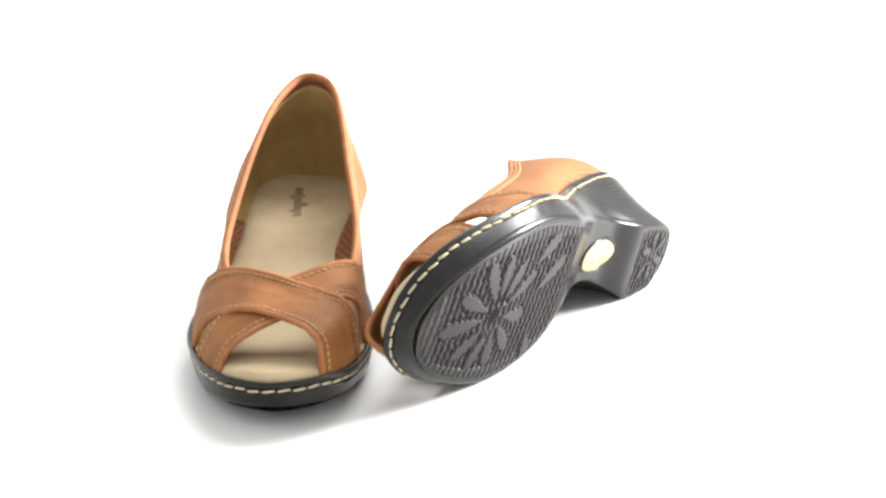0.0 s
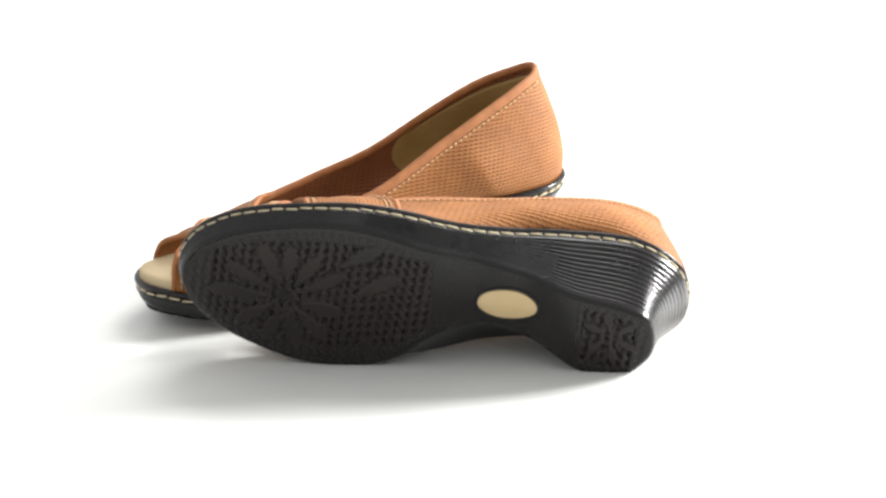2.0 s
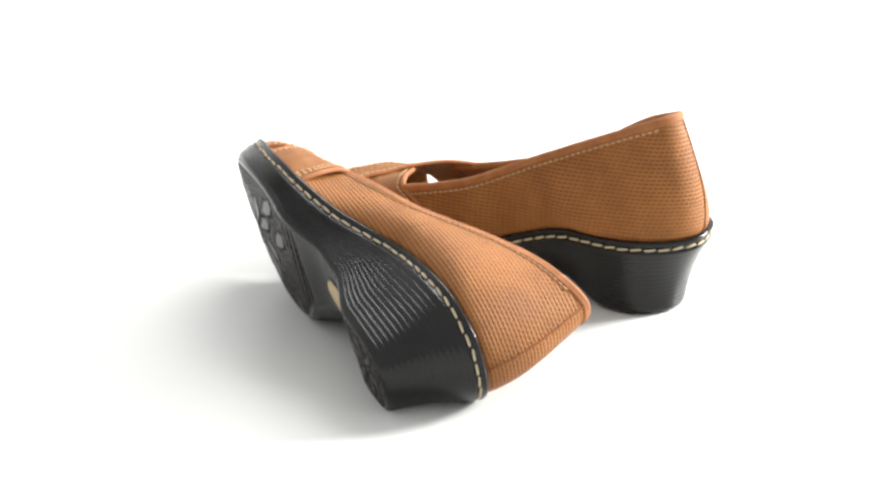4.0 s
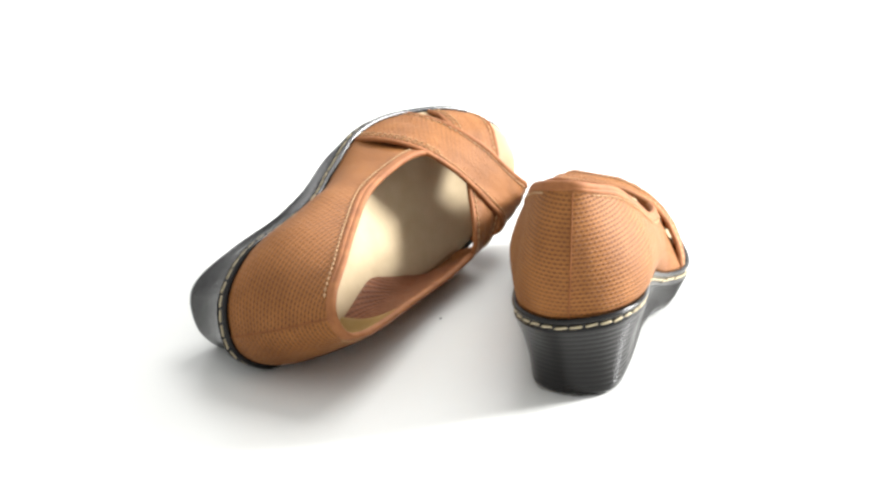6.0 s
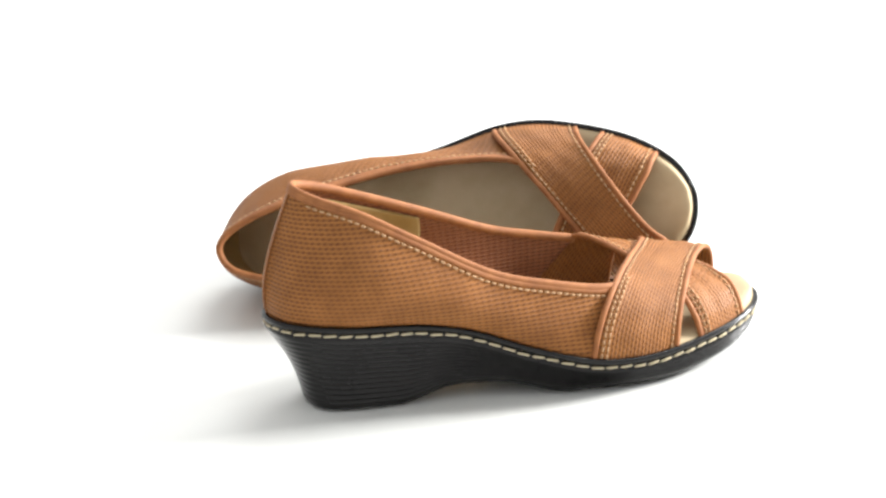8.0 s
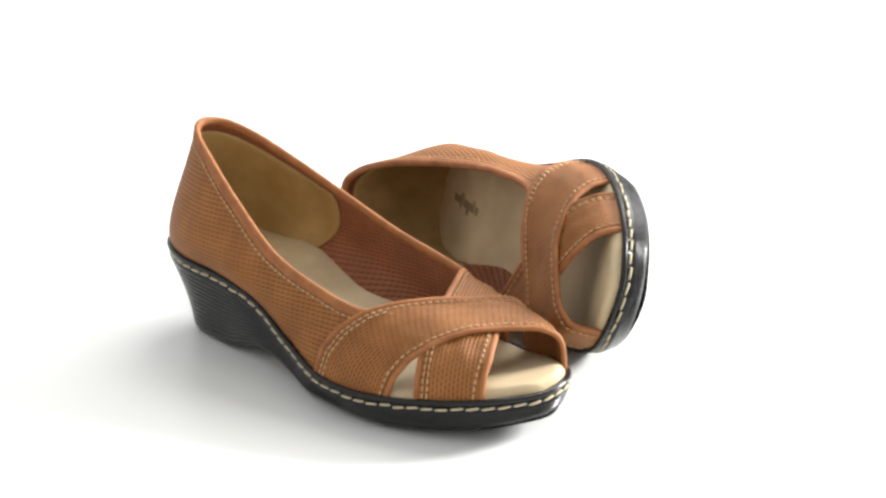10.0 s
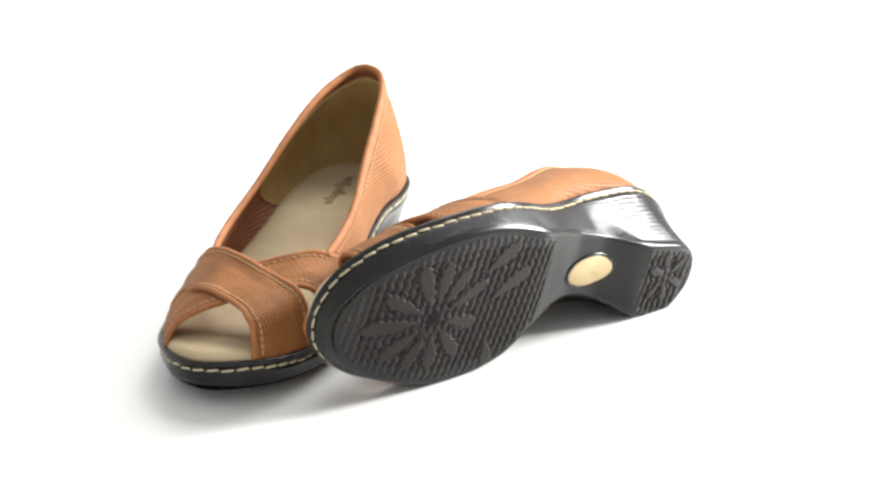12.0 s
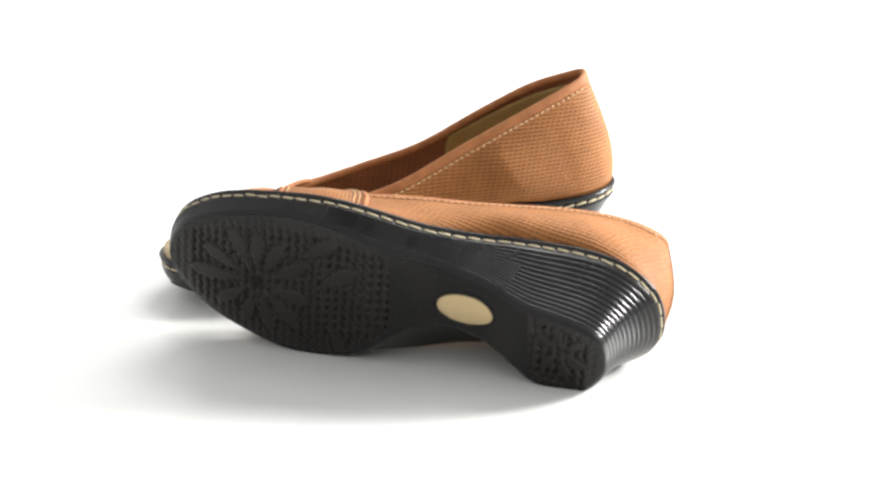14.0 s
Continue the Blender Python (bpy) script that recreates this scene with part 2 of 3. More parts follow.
def dome(x, v, lift=0.0):
    """The vamp over the toes: v runs from the outer welt (0) to the inner one (1)."""
    x, v = np.asarray(x, float), np.asarray(v, float)
    a, b = at_x(W_OUT, x), at_x(W_IN, x)
    lift = lift * np.clip(np.sin(math.pi * np.clip(v, 0, 1)), 0, 1) ** 0.35
    h = np.interp(x, (95, 110, 130, 150, 170, 190, 205), (38, 36, 33, 29, 24.5, 18, 12)) + lift
    sec = spline(np.stack([SEC_V, SEC_H], 1), np.interp(v.ravel(), SEC_V, np.arange(len(SEC_V))))
    frac = np.clip(sec[:, 1].reshape(v.shape), 0, None)
    p = a + (b - a) * v[..., None]
    p[..., 2] += h * frac
    mid = v[..., None] * 2 - 1
    p[..., 1] -= (mid[..., 0] * lift * 0.6)
    return p


# ---- parts of a shoe ----
def build_outsole(shoe, mirror):
    """Black wedge: lip, stitched channel, ribbed wall and a hollowed underside."""
    n = len(W_RING)
    zb = floor_of_sole(S_RING[:, 0], S_RING[:, 1]) + 0.8
    lip = 2.5
    rings = []

    def at(p, dz=0.0, off=0.0, nrm=W_N):
        q = p + nrm * off
        q[:, 2] += dz
        return q
    rings.append(at(W_RING.copy(), -3.2, -5.0))
    rings.append(at(W_RING.copy(), 0.0, -0.5))
    rings.append(at(W_RING.copy(), 0.3, lip - 1.0))
    rings.append(at(W_RING.copy(), -0.3, lip - 0.2))
    rings.append(at(W_RING.copy(), -1.2, lip))
    rings.append(at(W_RING.copy(), -2.0, lip - 0.4))
    rings.append(at(W_RING.copy(), -2.4, lip - 1.3))
    rings.append(at(W_RING.copy(), -5.4, lip - 1.6))
    top = at(W_RING.copy(), -6.0, lip - 0.9)
    low = S_RING.copy()
    low[:, 2] = zb + 2.2
    ribs = 13
    rows = ribs * 8
    heel = smooth(95, 40, S_RING[:, 0])
    flank = smooth(-28, 0, S_RING[:, 0]) * smooth(128, 98, S_RING[:, 0]) * smooth(4, 14, S_RING[:, 1])
    inner_side = 0.3 + 0.7 * smooth(-16, 4, S_RING[:, 1])
    for k in range(rows + 1):
        f = k / rows
        # heel walls are hollowed a little towards the ground
        bend = f + 0.16 * heel * np.sin(math.pi * f)
        p = top.copy()
        p[:, :2] += (low - top)[:, :2] * bend[:, None]
        p[:, 2] += (low - top)[:, 2] * f
        rib = 2 * abs(math.sin(math.pi * ribs * f)) - 1
        edge = smooth(0, 0.06, f) * smooth(1, 0.94, f)
        p += W_N * (rib * edge * (0.09 + 0.03 * heel + 0.34 * flank) * inner_side)[:, None]
        rings.append(p)
    rings.append(at(S_RING.copy() * (1, 1, 0) + np.stack([0 * zb, 0 * zb, zb], 1), 0.7, -0.7, S_N))
    rings.append(at(S_RING.copy() * (1, 1, 0) + np.stack([0 * zb, 0 * zb, zb], 1), 0.0, -2.2, S_N))
    verts = np.vstack(rings)
    faces = [tuple(reversed(f)) for f in grid_faces(len(rings), n, True)]
    # the underside, strip by strip from heel to toe
    last = (len(rings) - 1) * n
    cols = 40
    base = len(verts)
    edge = rings[-1]
    heel_end, toe = edge[:, 0].min(), edge[:, 0].max()
    grid = []
    for i in range(NS):
        a = edge[i]
        b = edge[(n - i) % n] if 0 < i < NS - 1 else edge[i]
        f = np.linspace(0, 1, cols)[:, None]
        q = a + (b - a) * f
        # the sole is let in behind the two treads
        fore = smooth(85, 91, q[:, 0]) * smooth(toe - 13, toe - 18, q[:, 0])
        back = smooth(heel_end + 7, heel_end + 10, q[:, 0]) * smooth(15, 12, q[:, 0])
        let_in = np.maximum(fore, back) * smooth(0.10, 0.15, f[:, 0]) * smooth(0.90, 0.85, f[:, 0])
        q[:, 2] = floor_of_sole(q[:, 0], q[:, 1]) + 0.8 + 2.3 * let_in
        grid.append(q)
    verts = np.vstack([verts, np.vstack(grid)])
    faces += grid_faces(NS, cols, start=base)
    return part("outsole", verts, faces, RUBBER, shoe, mirror, "glossy black ribbed rubber wedge sole")


def inside(poly, x, y):
    """Whether points lie within a closed outline."""
    px, py = poly[:, 0], poly[:, 1]
    hit = np.zeros(x.shape, bool)
    j = len(poly) - 1
    for i in range(len(poly)):
        cross = (py[i] > y) != (py[j] > y)
        with np.errstate(divide="ignore", invalid="ignore"):
            xs = (px[j] - px[i]) * (y - py[i]) / (py[j] - py[i]) + px[i]
        hit ^= cross & (x < xs)
        j = i
    return hit


def petal(x, y, a, b, width):
    """1 inside a pointed petal from a to b."""
    d = np.array(b, float) - np.array(a, float)
    size = np.hypot(*d)
    d /= size
    u = ((x - a[0]) * d[0] + (y - a[1]) * d[1]) / size
    w = -(x - a[0]) * d[1] + (y - a[1]) * d[0]
    half = width * 0.5 * np.sin(np.pi * np.clip(u, 0, 1) ** 1.75) ** 0.6
    half = half * (0.86 + 0.24 * (np.sin(2 * np.pi * (u * size / 4.4 + 0.15 * np.sign(w))) > 0))
    return (u > 0.02) & (u < 0.98) & (np.abs(w) < half)


def tread_field(name, outline, leaves, shoe, mirror, cell=0.8, hub=None, tilt=0.0):
    """Raised tread: rows of wavy cuts, with a smooth flower left standing between them."""
    lo, hi = outline.min(0), outline.max(0)
    xs, ys = np.arange(lo[0] - cell, hi[0] + 2 * cell, cell), np.arange(lo[1] - cell, hi[1] + 2 * cell, cell)
    gx, gy = np.meshgrid(xs, ys, indexing="ij")
    ok = inside(outline, gx, gy)
    ax = gx + gy * tilt
    wave = 0.45 * np.sin(2 * np.pi * gy / 5.2)
    groove = np.abs(((ax + wave) / 4.3) % 1.0 - 0.5) * 4.3
    cut = (groove < 0.8) * (0.5 + 0.5 * (np.sin(2 * np.pi * gy / 5.2 + 0.8 + np.floor((ax + wave) / 4.3)) > -0.45))
    flower = np.zeros(gx.shape, bool)
    for a, b, w in leaves:
        flower |= petal(gx, gy, a, b, w)
    rim = np.zeros(gx.shape, bool)
    for a, b, w in leaves:
        rim |= petal(gx, gy, a, b, w + 1.5)
    depth = np.where(flower, 0.0, np.where(rim, 0.75, np.maximum(0.12, cut)))
    if hub:
        r = np.hypot(gx - hub[0], gy - hub[1])
        depth = np.where(r < 4.2, np.where(np.abs(((gx + gy) / 2.6) % 1 - 0.5) < 0.25, 0.8, 0.1), depth)
    base = floor_of_sole(gx, gy)
    z = base + 0.25 + depth * 2.3
    number = -np.ones(gx.shape, int)
    quads = ok[:-1, :-1] & ok[1:, :-1] & ok[1:, 1:] & ok[:-1, 1:]
    used = np.zeros(gx.shape, bool)
    for dx in (0, 1):
        for dy in (0, 1):
            used[dx:dx + quads.shape[0], dy:dy + quads.shape[1]] |= quads
    number[used] = np.arange(used.sum())
    # the border drops back to the sole
    inner = np.zeros(gx.shape, bool)
    inner[1:-1, 1:-1] = used[:-2, 1:-1] & used[2:, 1:-1] & used[1:-1, :-2] & used[1:-1, 2:]
    z = np.where(inner, z, base + 0.9)
    verts = np.stack([gx[used], gy[used], z[used]], 1)
    i, j = np.nonzero(quads)
    faces = np.stack([number[i, j], number[i, j + 1], number[i + 1, j + 1], number[i + 1, j]], 1)
    return part(name, verts, [tuple(f) for f in faces], TREAD, shoe, mirror, "black rubber tread with a raised flower pattern", flat=False)


def build_treads(shoe, mirror):
    inset = (S_RING - S_N * 3.8)[:, :2]
    fore = inset[(inset[:, 0] > 83)]
    fore = fore[np.argsort(np.arctan2(fore[:, 1] - 3, fore[:, 0] - 145))]
    c = (155, 2)
    tips = ((12, 30, 8.5), (-3, 31, 8), (-16, 26, 8), (-29, 17, 7.5), (-27, -6, 8.5), (-20, -23, 8), (-5, -29, 8.5), (10, -27, 8), (25, -19, 8), (39, -2, 9), (29, 15, 8))
    leaves = [((c[0] + 6.5 * dx / np.hypot(dx, dy), c[1] + 6.5 * dy / np.hypot(dx, dy)), (c[0] + dx, c[1] + dy), w) for dx, dy, w in tips]
    leaves += [((131, 22), (110, 36), 9), ((124, 6), (101, 21), 9), ((118, -16), (112, -33), 8)]
    tread_field("forefoot_tread", fore, leaves, shoe, mirror, 0.62, c, 0.12)
    heel = (S_RING - S_N * 2.6)[:, :2]
    heel = heel[heel[:, 0] < 19]
    heel = heel[np.argsort(np.arctan2(heel[:, 1] + 4, heel[:, 0]))]
    h = (1, -2)
    tips = ((2, 15, 5.5), (-12, 8, 4.8), (-13, -7, 4.8), (-3, -16, 4.8), (10, -12, 4.8), (12, 6, 5.5))
    leaves = [((h[0] + dx * 0.14, h[1] + dy * 0.14), (h[0] + dx, h[1] + dy), w) for dx, dy, w in tips]
    tread_field("heel_tread", heel, leaves, shoe, mirror, 0.6, None, 0.12)
    # oval badge let into the waist
    verts, faces = [], []
    rings = ((1.0, 0.6), (1.0, -0.5), (0.94, -0.9), (0.0, -0.95))
    n = 40
    for r, dz in rings:
        for k in range(n):
            a = 2 * math.pi * k / n
            x, y = 50.3 + 14.2 * r * math.cos(a), 5.7 + 8.2 * r * math.sin(a)
            verts.append((x, y, float(floor_of_sole(x)) + 0.8 + dz))
    faces = [tuple(reversed(f)) for f in grid_faces(4, n, True)]
    part("badge", verts, faces, BADGE, shoe, mirror, "oval cream plastic badge on the waist")
    ring = [(50.3 + 15.1 * math.cos(a), 5.7 + 9.1 * math.sin(a)) for a in np.linspace(0, 2 * math.pi, 49)]
    path = np.array([(x, y, float(floor_of_sole(x)) + 0.7) for x, y in ring])
    v, f = tube(path, np.tile((0, 0, 1.0), (len(path), 1)), 0.7, 0.8, 6)
    part("badge_rim", v, f, RUBBER, shoe, mirror, "raised black rubber rim round the badge")


def stitch_mesh():
    v, f = capsules(np.zeros((1, 3)), np.array([(1.0, 0, 0)]), np.array([(0, 0, 1.0)]), 6.0, 0.64)
    me = bpy.data.meshes.new("stitch")
    me.from_pydata([tuple(np.array(p) * MM) for p in v], [], f)
    me.polygons.foreach_set("use_smooth", [True] * len(me.polygons))
    me.materials.append(THREAD)
    return me


STITCH = stitch_mesh()


def build_welt_stitches(parent, mirror):
    path = W_RING + W_N * 1.3
    path[:, 2] -= 3.9
    path = np.vstack([path, path[:1]])
    p, w, f = paced(path, 7.1)
    rnd = random.Random(4)
    for q, way in zip(p, w):
        q = q + np.array((rnd.uniform(-0.15, 0.15), rnd.uniform(-0.15, 0.15), rnd.uniform(-0.3, 0.3)))
        x = Vector(way).normalized()
        tilt = rnd.uniform(0.03, 0.13)
        x = (x + Vector((0, 0, tilt))).normalized()
        y = Vector((0, 0, 1)).cross(x).normalized()
        z = x.cross(y)
        m = Matrix((x, y, z)).transposed().to_4x4()
        m.translation = Vector(q) * MM
        if mirror:
            flip = Matrix.Diagonal((1, -1, 1, 1))
            m = flip @ m @ flip
        ob = new("stitch", STITCH)
        ob.parent = parent
        ob.matrix_local = m


def build_footbed(shoe, mirror):
    cols = 26
    top, low = [], []
    wide = np.linspace(0, 1, cols)
    n = len(W_RING)
    edge = W_RING - W_N * 0.4
    for i in range(NS):
        a, b = edge[i], edge[(n - i) % n] if 0 < i < NS - 1 else edge[i]
        q = a + (b - a) * wide[:, None]
        round_off = 1 - np.abs(2 * wide - 1) ** 10
        x = q[:, 0]
        rise = np.interp(x, (-40, 20, 90, 150, 215), (-1.0, 0.0, 1.5, 3.6, 4.6))
        cup = np.interp(x, (-40, 0, 90, 130, 200), (1.8, 2.5, 2.2, 0.6, 0.0)) * (2 * wide - 1) ** 2
        toes = 1.2 * np.exp(-((x - 178) / 9) ** 2)
        t = q.copy()
        ends = 1 - (2.0 * i / (NS - 1) - 1) ** 40
        t[:, 2] += rise * round_off * ends + cup * round_off - 1.1 * np.exp(-((x - 160) / 22) ** 2) * round_off + toes * round_off * 0.6
        top.append(t)
        d = q.copy()
        d[:, 2] -= 1.5
        low.append(d)
    v, f = slab(np.array(top), np.array(low))
    bed = part("footbed", v, f, FOOTBED, shoe, mirror, "cream leather footbed, slightly darkened by wear")
    return np.array(top)


def build_mark(shoe, mirror, top):
    """The maker's mark on the heel of the footbed, as plain bars."""
    strokes = ((2, 4.2, 0), (2, 4.2, 0), (1, 8.4, -2.0), (1, 6.6, 0), (2, 4.2, 0), (2, 7.2, -3.0), (2, 4.2, 0), (1, 6.6, 0), (2, 4.2, 0))
    rows = top.reshape(-1, 3)
    verts, faces = [], []
    x0 = -10.0
    for count, tall, low in strokes:
        for k in range(count):
            base = len(verts)
            high = tall if k == 0 or low == 0 else 4.2 - low
            for z in (0.0, 0.4):
                for dx, dy in ((0, low), (0.8, low), (0.8, high + low), (0, high + low)):
                    x, y = x0 + 2.5 * k + dx, -3.5 + dy
                    j = np.hypot(rows[:, 0] - x, rows[:, 1] - y).argsort()[:4]
                    w = 1 / (np.hypot(rows[j, 0] - x, rows[j, 1] - y) + 0.2)
                    verts.append((x, y, float((rows[j, 2] * w).sum() / w.sum()) - 0.1 + z))
            faces += [(base + 4, base + 5, base + 6, base + 7)]
            faces += [(base + a, base + b, base + 4 + b, base + 4 + a) for a, b in ((0, 1), (1, 2), (2, 3), (3, 0))]
        x0 += 5.5 if count == 2 else 3.4
    part("printed_mark", verts, faces, INK, shoe, mirror, "row of dark brown printed bars", flat=True)


def quarter_paths(n_side=70):
    """Lower and upper edge of the heel part of the upper, from the outer vamp round the heel to the inner vamp."""
    def cut(side, x_end):
        k = np.nonzero(side[:, 0] > x_end)[0][0]
        return side[:k]
    a, b = cut(W_OUT, 114), cut(W_IN, 107)

    def resample(p, n):
        s = np.concatenate([[0], np.cumsum(np.linalg.norm(np.diff(p, axis=0), axis=1))])
        at = np.linspace(0, s[-1], n)
        return np.stack([np.interp(at, s, p[:, k]) for k in range(3)], 1)
    lo = np.vstack([resample(a, n_side)[::-1], resample(b, n_side)[1:]])
    rim = RIM_OUT[::-1] + RIM_IN[1:]
    k = len(RIM_OUT) - 1
    t = np.linspace(0, len(rim) - 1, 1600)
    p = spline(rim, t)
    to, ti = resample(p[t <= k], n_side), resample(p[t >= k], n_side)
    return lo, np.vstack([to, ti[1:]])


Q_LOW, Q_TOP = quarter_paths()


def quarter_surface(rows=22, off=0.0, low_cut=0.0, high_cut=1.0, fold=0.0):
    t = frames_along((Q_LOW + Q_TOP) / 2)
    n = np.stack([-t[:, 1], t[:, 0], 0 * t[:, 0]], 1)
    n /= np.linalg.norm(n, axis=1)[:, None]
    c = Q_LOW.mean(0)
    if ((Q_LOW - c) * n).sum() < 0:
        n = -n
    for _ in range(6):
        n[1:-1] = (n[:-2] + n[1:-1] + n[2:]) / 3
    n /= np.linalg.norm(n, axis=1)[:, None]
    x = Q_LOW[:, 0]
    belly = np.where(Q_LOW[:, 1] > -9, np.interp(x, (-37, -25, 0, 40, 80, 130), (3.0, 5.1, 7.5, 7.6, 2.2, 0.5)), np.interp(x, (-37, -10, 20, 45, 85, 118), (5.0, 2.8, 7.0, 4.0, 2.6, 0.2)))
    out = []
    for k in range(rows):
        w = low_cut + (high_cut - low_cut) * k / (rows - 1)
        p = Q_LOW + (Q_TOP - Q_LOW) * w
        swell = np.sin(math.pi * max(w, 0.0) ** 0.72)
        p = p + n * (belly * swell + off)[:, None]
        if fold and w < 0.4:
            arch = np.exp(-((x - 72) / 30) ** 2) * (Q_LOW[:, 1] < -9)
            p = p - n * (fold * arch * (1 - max(w, 0.0) / 0.4) ** 2)[:, None]
        out.append(p)
    return np.array(out), n


def uv_of(surface):
    rows, cols = surface.shape[:2]
    mid = surface[rows // 2]
    u = np.concatenate([[0], np.cumsum(np.linalg.norm(np.diff(mid, axis=0), axis=1))])
    v = surface[..., 2]
    return np.stack([np.tile(u, (rows, 1)), v], -1).reshape(-1, 2)


def build_quarter(shoe, mirror):
    outer, n = quarter_surface(24, 0.0)
    inner, _ = quarter_surface(24, -1.5)
    v, f = slab(outer, inner)
    uv = uv_of(outer)
    part("quarter", v, [tuple(reversed(q)) for q in f], LEATHER, shoe, mirror, "perforated tan leather heel and sides", np.vstack([uv, uv]))
    lining, _ = quarter_surface(24, -1.8, -0.06, 0.985, 11.0)
    lining2, _ = quarter_surface(24, -2.1, -0.06, 0.985, 11.0)
    v, f = slab(lining, lining2)
    uv = uv_of(lining)
    part("lining", v, [tuple(reversed(q)) for q in f], INNER, shoe, mirror, "darker perforated leather lining", np.vstack([uv, uv]))
    # ochre heel lining, with a rounded front edge
    a, _ = quarter_surface(24, -2.2, -0.06, 0.90, 11.0)
    b, _ = quarter_surface(24, -3.0, -0.06, 0.90, 11.0)
    index = np.arange(a.shape[1])

    def trimmed(surface):
        rows = []
        for k, row in enumerate(surface):
            reach = 39 - 7 * (2 * (k / 23) - 0.9) ** 2
            c = np.nonzero(Q_LOW[:, 0] < reach)[0]
            i, j = c[0], c[-1]
            start = i - (reach - Q_LOW[i, 0]) / (Q_LOW[i - 1, 0] - Q_LOW[i, 0])
            stop = j + (reach - Q_LOW[j, 0]) / (Q_LOW[j + 1, 0] - Q_LOW[j, 0])
            at = np.linspace(start, stop, 90)
            rows.append(np.stack([np.interp(at, index, row[:, q]) for q in range(3)], 1))
        return np.array(rows)
    v, f = slab(trimmed(a), trimmed(b))
    part("heel_lining", v, [tuple(reversed(q)) for q in f], LINING, shoe, mirror, "ochre suede heel lining")
    # rolled collar
    rim = Q_TOP + n * -0.9
    rim = rim + (0, 0, -0.6)
    v, f = tube(rim, n, 1.75, 2.3, 10)
    collar = part("collar_binding", v, f, BINDING, shoe, mirror, "smooth tan leather collar binding")
    band, _ = quarter_surface(40, 0.35)
    chord = Q_TOP - Q_LOW
    top_len = np.linalg.norm(chord, axis=1)
    # the rows of columns lean, so drops are taken square to the rim
    lean = np.linalg.norm(np.cross(chord / top_len[:, None], frames_along(Q_TOP)), axis=1)
    top_len = top_len * np.clip(lean, 0.45, 1.0)
    row = []
    for c in range(band.shape[1]):
        drop = 3.5
        k = np.clip((1 - drop / top_len[c]) * 39, 0, 38.99)
        i = int(k)
        row.append(band[i, c] + (band[i + 1, c] - band[i, c]) * (k - i))
    row = np.array(row)
    tape_top, _ = quarter_surface(40, 0.5)
    strip = []
    for c in range(band.shape[1]):
        cell = []
        for drop in (0.4, 1.2, 2.3, 2.7):
            k = np.clip((1 - drop / top_len[c]) * 39, 0, 38.99)
            i = int(k)
            cell.append(tape_top[i, c] + (tape_top[i + 1, c] - tape_top[i, c]) * (k - i) + n[c] * (0.1 if drop < 2.5 else -0.4))
        strip.append(cell)
    strip = np.array(strip).transpose(1, 0, 2)
    v, f = slab(strip, strip - n[None] * 0.8)
    part("collar_tape", v, f, BINDING, collar, mirror)
    p, w, fr = paced(row, 3.3)
    nn = np.stack([np.interp(fr * (len(n) - 1), np.arange(len(n)), n[:, k]) for k in range(3)], 1)
    for side in (fr < 0.5, fr >= 0.5):
        shown = (p[:, 0] > -17) & side
        v, f = capsules(p[shown], w[shown], nn[shown], 2.4, 0.55)
        part("topstitching", v, f, TOPTHREAD, shoe, mirror, "fine pale stitching below the collar")
    # seam down the back of the heel
    mid = len(Q_LOW) // 2
    col = quarter_surface(24, 0.25)[0][:, mid]
    v, f = tube(col, np.tile(n[mid], (len(col), 1)), 0.3, 0.5, 8)
    part("back_seam", v, f, SEAM, shoe, mirror, "narrow brown seam down the heel")


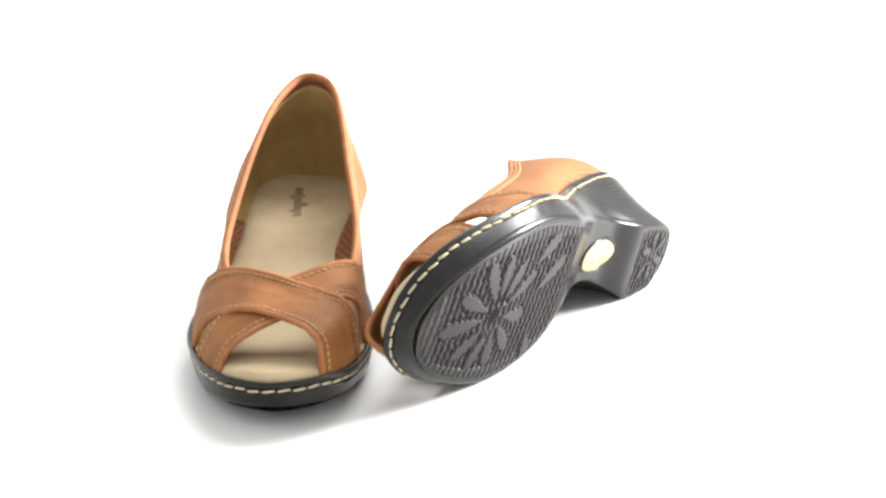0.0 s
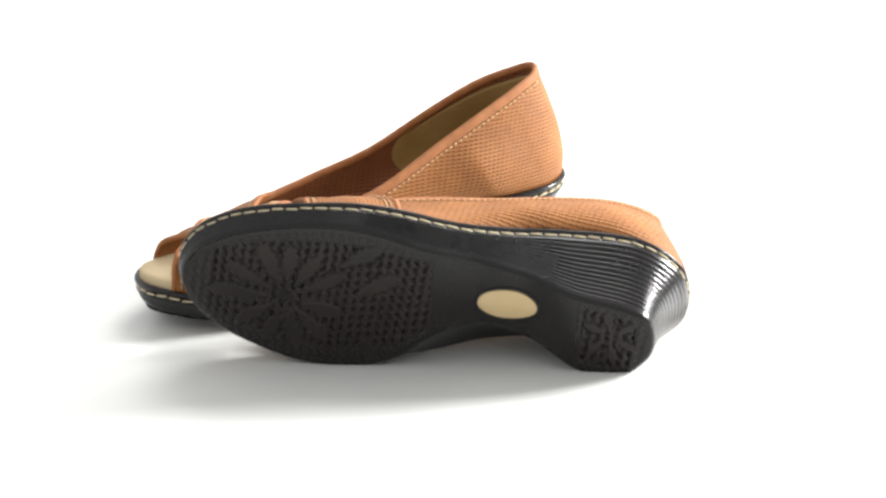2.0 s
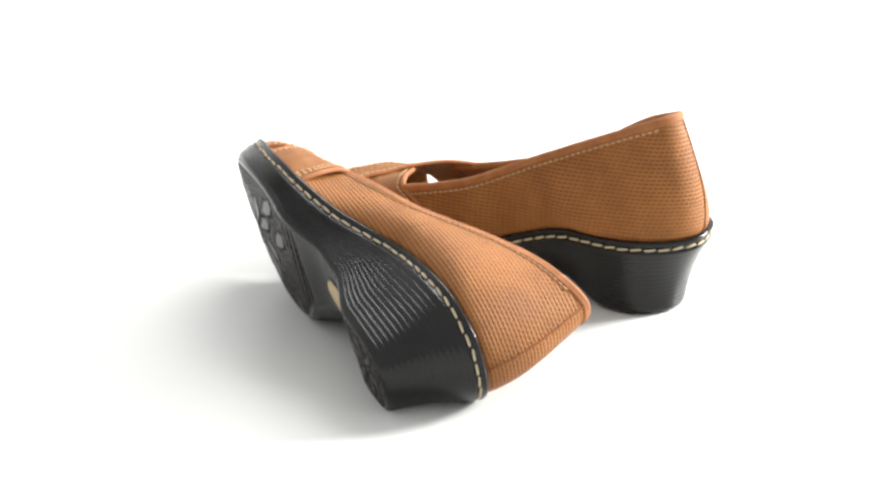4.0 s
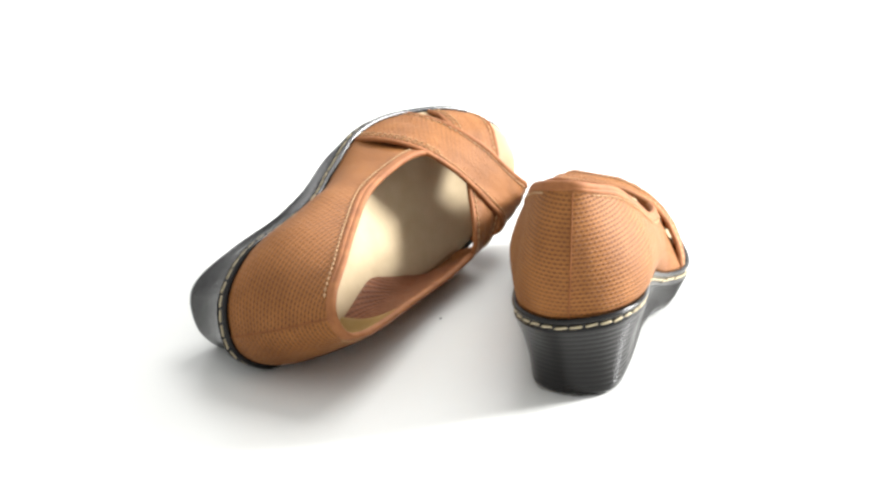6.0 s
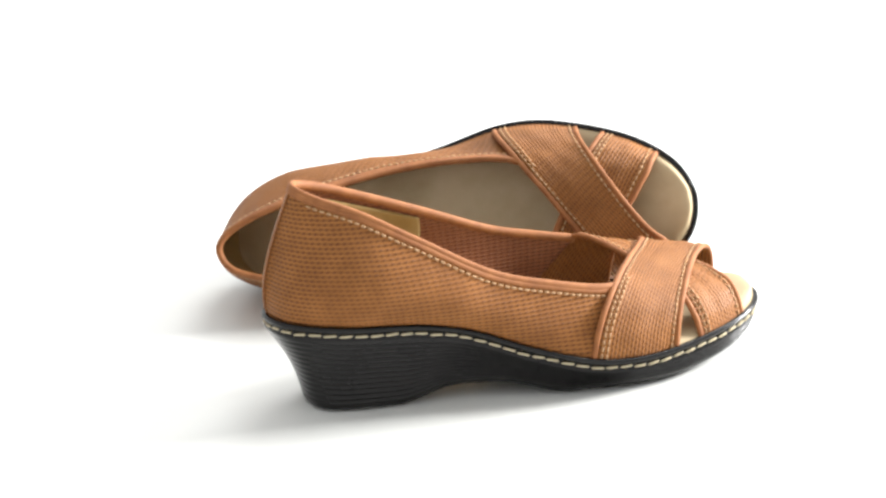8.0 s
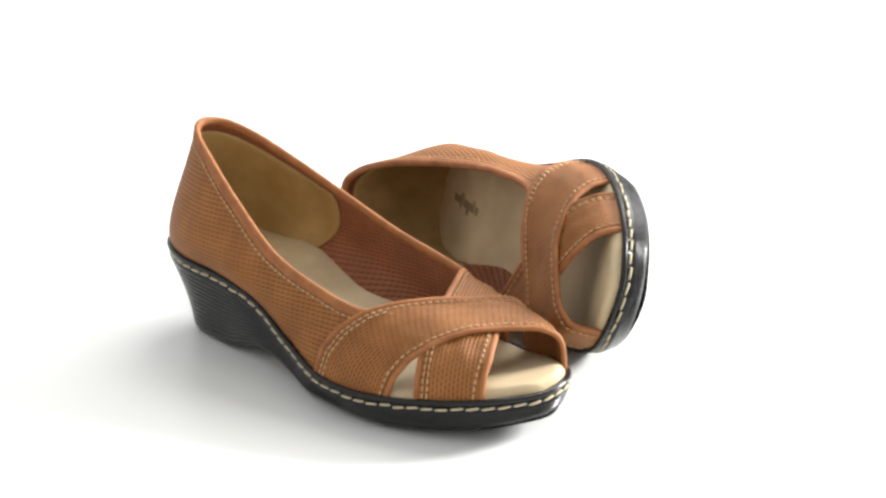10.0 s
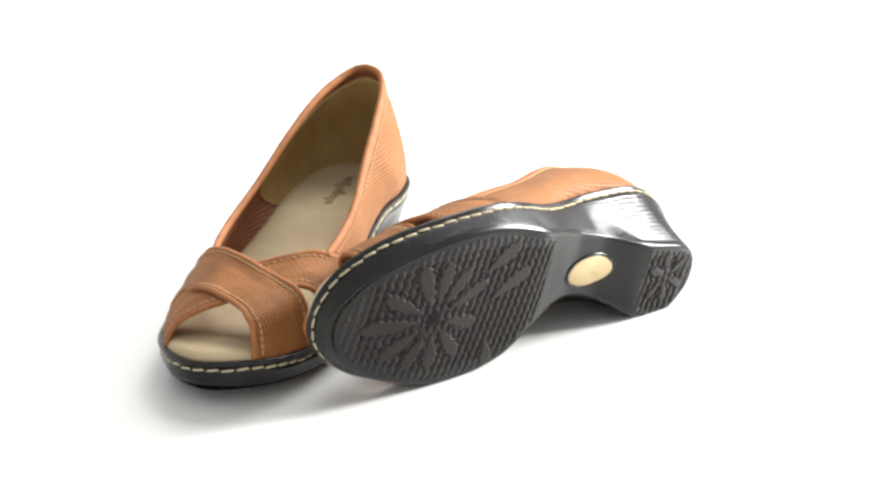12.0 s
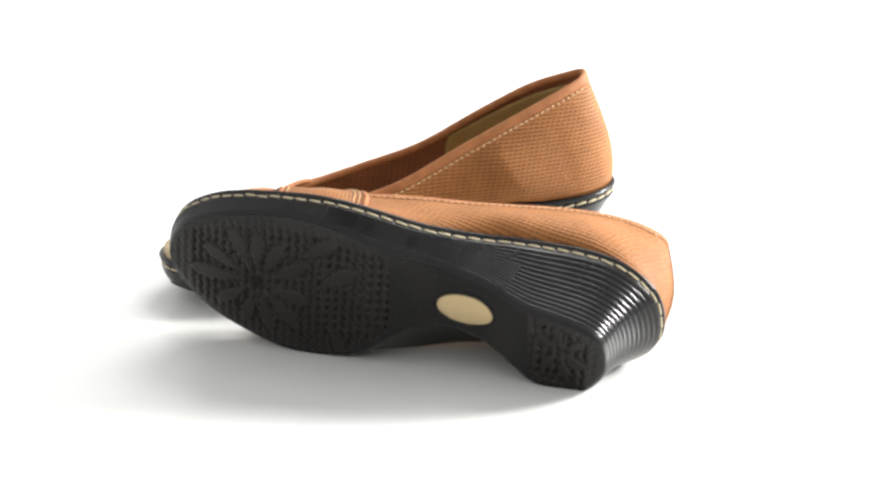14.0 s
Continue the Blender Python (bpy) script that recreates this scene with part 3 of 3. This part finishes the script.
def build_strap(name, rear, front, lift, shoe, mirror, label):
    """A band across the vamp between two edges, each given as x at v from the outer to the inner side."""
    nv, nw = 64, 16
    v = np.linspace(0.0, 1.0, nv)
    v = 0.5 - 0.5 * np.cos(math.pi * v) * (1 - 0.0)
    fine = np.linspace(0, 1, 401)

    def edge(pairs):
        e = np.interp(fine, [a for a, _ in pairs], [b for _, b in pairs])
        for _ in range(60):
            e[1:-1] = (e[:-2] + 2 * e[1:-1] + e[2:]) / 4
        return np.interp(v, fine, e)
    r, f_ = edge(rear), edge(front)
    w = np.linspace(0, 1, nw)
    x = r[:, None] + (f_ - r)[:, None] * w[None]
    vv = np.tile(v[:, None], (1, nw))
    slope = np.interp(v, (0, 0.08, 0.92, 1), (0.2, 1, 1, 0.2))[:, None]
    surf = dome(x, vv, lift)
    gu, gv = np.gradient(surf, axis=0), np.gradient(surf, axis=1)
    nrm = np.cross(gv, gu)
    nrm /= np.maximum(np.linalg.norm(nrm, axis=2), 1e-9)[..., None]
    if nrm[nv // 2, nw // 2, 2] < 0:
        nrm = -nrm
    rnd = np.array([[noise.noise(Vector((i * 0.11, j * 0.35, lift))) for j in range(nw)] for i in range(nv)])
    surf = surf + nrm * (rnd * 0.8 * slope)[..., None]
    pts, faces = slab(surf, surf - nrm * 1.5)
    u = np.concatenate([[0], np.cumsum(np.linalg.norm(np.diff(surf[:, nw // 2], axis=0), axis=1))])
    uv = np.stack([np.tile(u[:, None], (1, nw)), np.cumsum(np.concatenate([np.zeros((nv, 1)), np.linalg.norm(np.diff(surf, axis=1), axis=2)], 1), axis=1)], -1).reshape(-1, 2)
    strap = part(name, pts, faces, LEATHER, shoe, mirror, label, np.vstack([uv, uv]))
    for j, inward in ((0, 1), (nw - 1, -1)):
        path = surf[:, j] - nrm[:, j] * 0.5
        pv, pf = tube(path, nrm[:, j], 1.35, 1.5, 8)
        part("edge_binding", pv, pf, BINDING, strap, mirror)
        width = np.linalg.norm(surf[:, -1] - surf[:, 0], axis=1)
        for inset in ((3.2, 5.6) if inward > 0 else (3.2,)):
            line = []
            for i in range(nv):
                k = np.clip(inset / max(width[i], 1) * (nw - 1), 0, nw - 1.01)
                a = int(k)
                c0, c1 = (a, a + 1) if inward > 0 else (nw - 1 - a, nw - 2 - a)
                line.append(surf[i, c0] + (surf[i, c1] - surf[i, c0]) * (k - a) + nrm[i, c0] * 0.3)
            p, way, fr = paced(np.array(line), 3.3)
            nn = np.stack([np.interp(fr * (nv - 1), np.arange(nv), nrm[:, j, q]) for q in range(3)], 1)
            if inset > 5:
                keep = fr < 0.32
                p, way, nn = p[keep], way[keep], nn[keep]
            sv, sf = capsules(p, way, nn, 2.4, 0.5)
            part("topstitching", sv, sf, TOPTHREAD, strap, mirror, "pale stitching along the strap edge")
    return strap


def build_shoe(mirror, label):
    shoe = new("wedge_shoe")
    tagged(shoe, label, "shoe", "pair of shoes")
    sole = build_outsole(shoe, mirror)
    build_treads(shoe, mirror)
    build_welt_stitches(sole, mirror)
    top = build_footbed(shoe, mirror)
    build_mark(shoe, mirror, top)
    build_quarter(shoe, mirror)
    build_strap("under_strap", ((0, 162), (0.25, 154), (0.5, 146), (0.75, 137), (0.93, 129), (0.97, 119), (1, 106)),
                ((0, 190), (0.2, 187), (0.4, 181), (0.6, 173), (0.8, 163), (1, 150)), 0.7, shoe, mirror, "perforated tan leather strap passing beneath")
    build_strap("over_strap", ((0, 104), (0.2, 121), (0.4, 137), (0.6, 151), (0.8, 162), (1, 166)),
                ((0, 147), (0.2, 161), (0.4, 173), (0.6, 184), (0.8, 194.5), (1, 200)), 2.6, shoe, mirror, "tan leather strap crossing on top")
    return shoe


# ---- the place ----
def build_table():
    bm = bmesh.new()
    bmesh.ops.create_circle(bm, cap_ends=True, segments=96, radius=14.0)
    bmesh.ops.translate(bm, verts=bm.verts, vec=(0, 0, -0.0002))
    me = bpy.data.meshes.new("ground")
    bm.to_mesh(me)
    bm.free()
    me.materials.append(TABLE)
    return tagged(new("ground", me), "seamless glossy white studio sheet", "floor", kind="structure")


build_table()


def build_speck():
    """A tiny dark lump for the mark at the sheet's turning centre."""
    verts = [(0.7, 0, 0.1), (0.2, 0.45, 0.15), (-0.6, 0.2, 0.1), (-0.4, -0.4, 0.1), (0.3, -0.4, 0.1), (0, 0.05, 0.55), (0, 0, -0.1)]
    faces = [(i, (i + 1) % 5, 5) for i in range(5)] + [((i + 1) % 5, i, 6) for i in range(5)]
    me = bpy.data.meshes.new("centre_speck")
    me.from_pydata([tuple(np.array(p) * 1.1 * MM) for p in verts], [], faces)
    me.materials.append(RUBBER)
    ob = tagged(new("centre_speck", me), "tiny dark mark at the turning centre of the white sheet", "crumb")
    ob.location = (-0.0015, -0.0006, 0.0001)


build_speck()
STANDING = build_shoe(True, "tan perforated leather peep-toe wedge shoe standing upright on the white sheet")
LYING = build_shoe(False, "tan leather peep-toe wedge shoe lying on its side")

# resting poses on the turning sheet
STAND_REST = pose(-0.07949, 0.07373, 0.0, 0, 0, -87.27)
LIE_REST = Matrix(((-0.537695, 0.280852, -0.794988, 0.109209),
                   (-0.837977, -0.073829, 0.540689, 0.032446),
                   (0.093160, 0.956907, 0.275046, 0.022370), (0, 0, 0, 1)))

# the sheet turns about the upright axis at a nearly even pace; (seconds, degrees ahead of it)
PACE = -360 / 11.5
LEAD = [(0, -1.47), (0.5, -2.00), (1, -1.52), (1.5, -1.51), (2, -0.22), (2.5, 0.11), (2.75, 0.25), (4.75, -0.78), (5, -0.36), (5.5, 0.87), (6, -0.14),
        (6.5, -0.98), (7, -0.56), (7.25, -0.63), (9.25, -1.27), (9.5, -0.43), (10, -0.77), (10.5, -0.88), (11, -1.61), (11.5, -1.47), (12, -2.00), (12.5, -1.52), (13, -1.51), (13.5, -0.22), (14, 0.11)]


def turned(t):
    return PACE * t + float(np.interp(t, [a for a, _ in LEAD], [b for _, b in LEAD]))


def motions():
    steps = [k * 0.25 for k in range(57)]
    for thing, rest in ((STANDING, STAND_REST), (LYING, LIE_REST)):
        walk(thing, [(t, pose(0, 0, 0, 0, 0, turned(t)) @ rest) for t in steps])


motions()
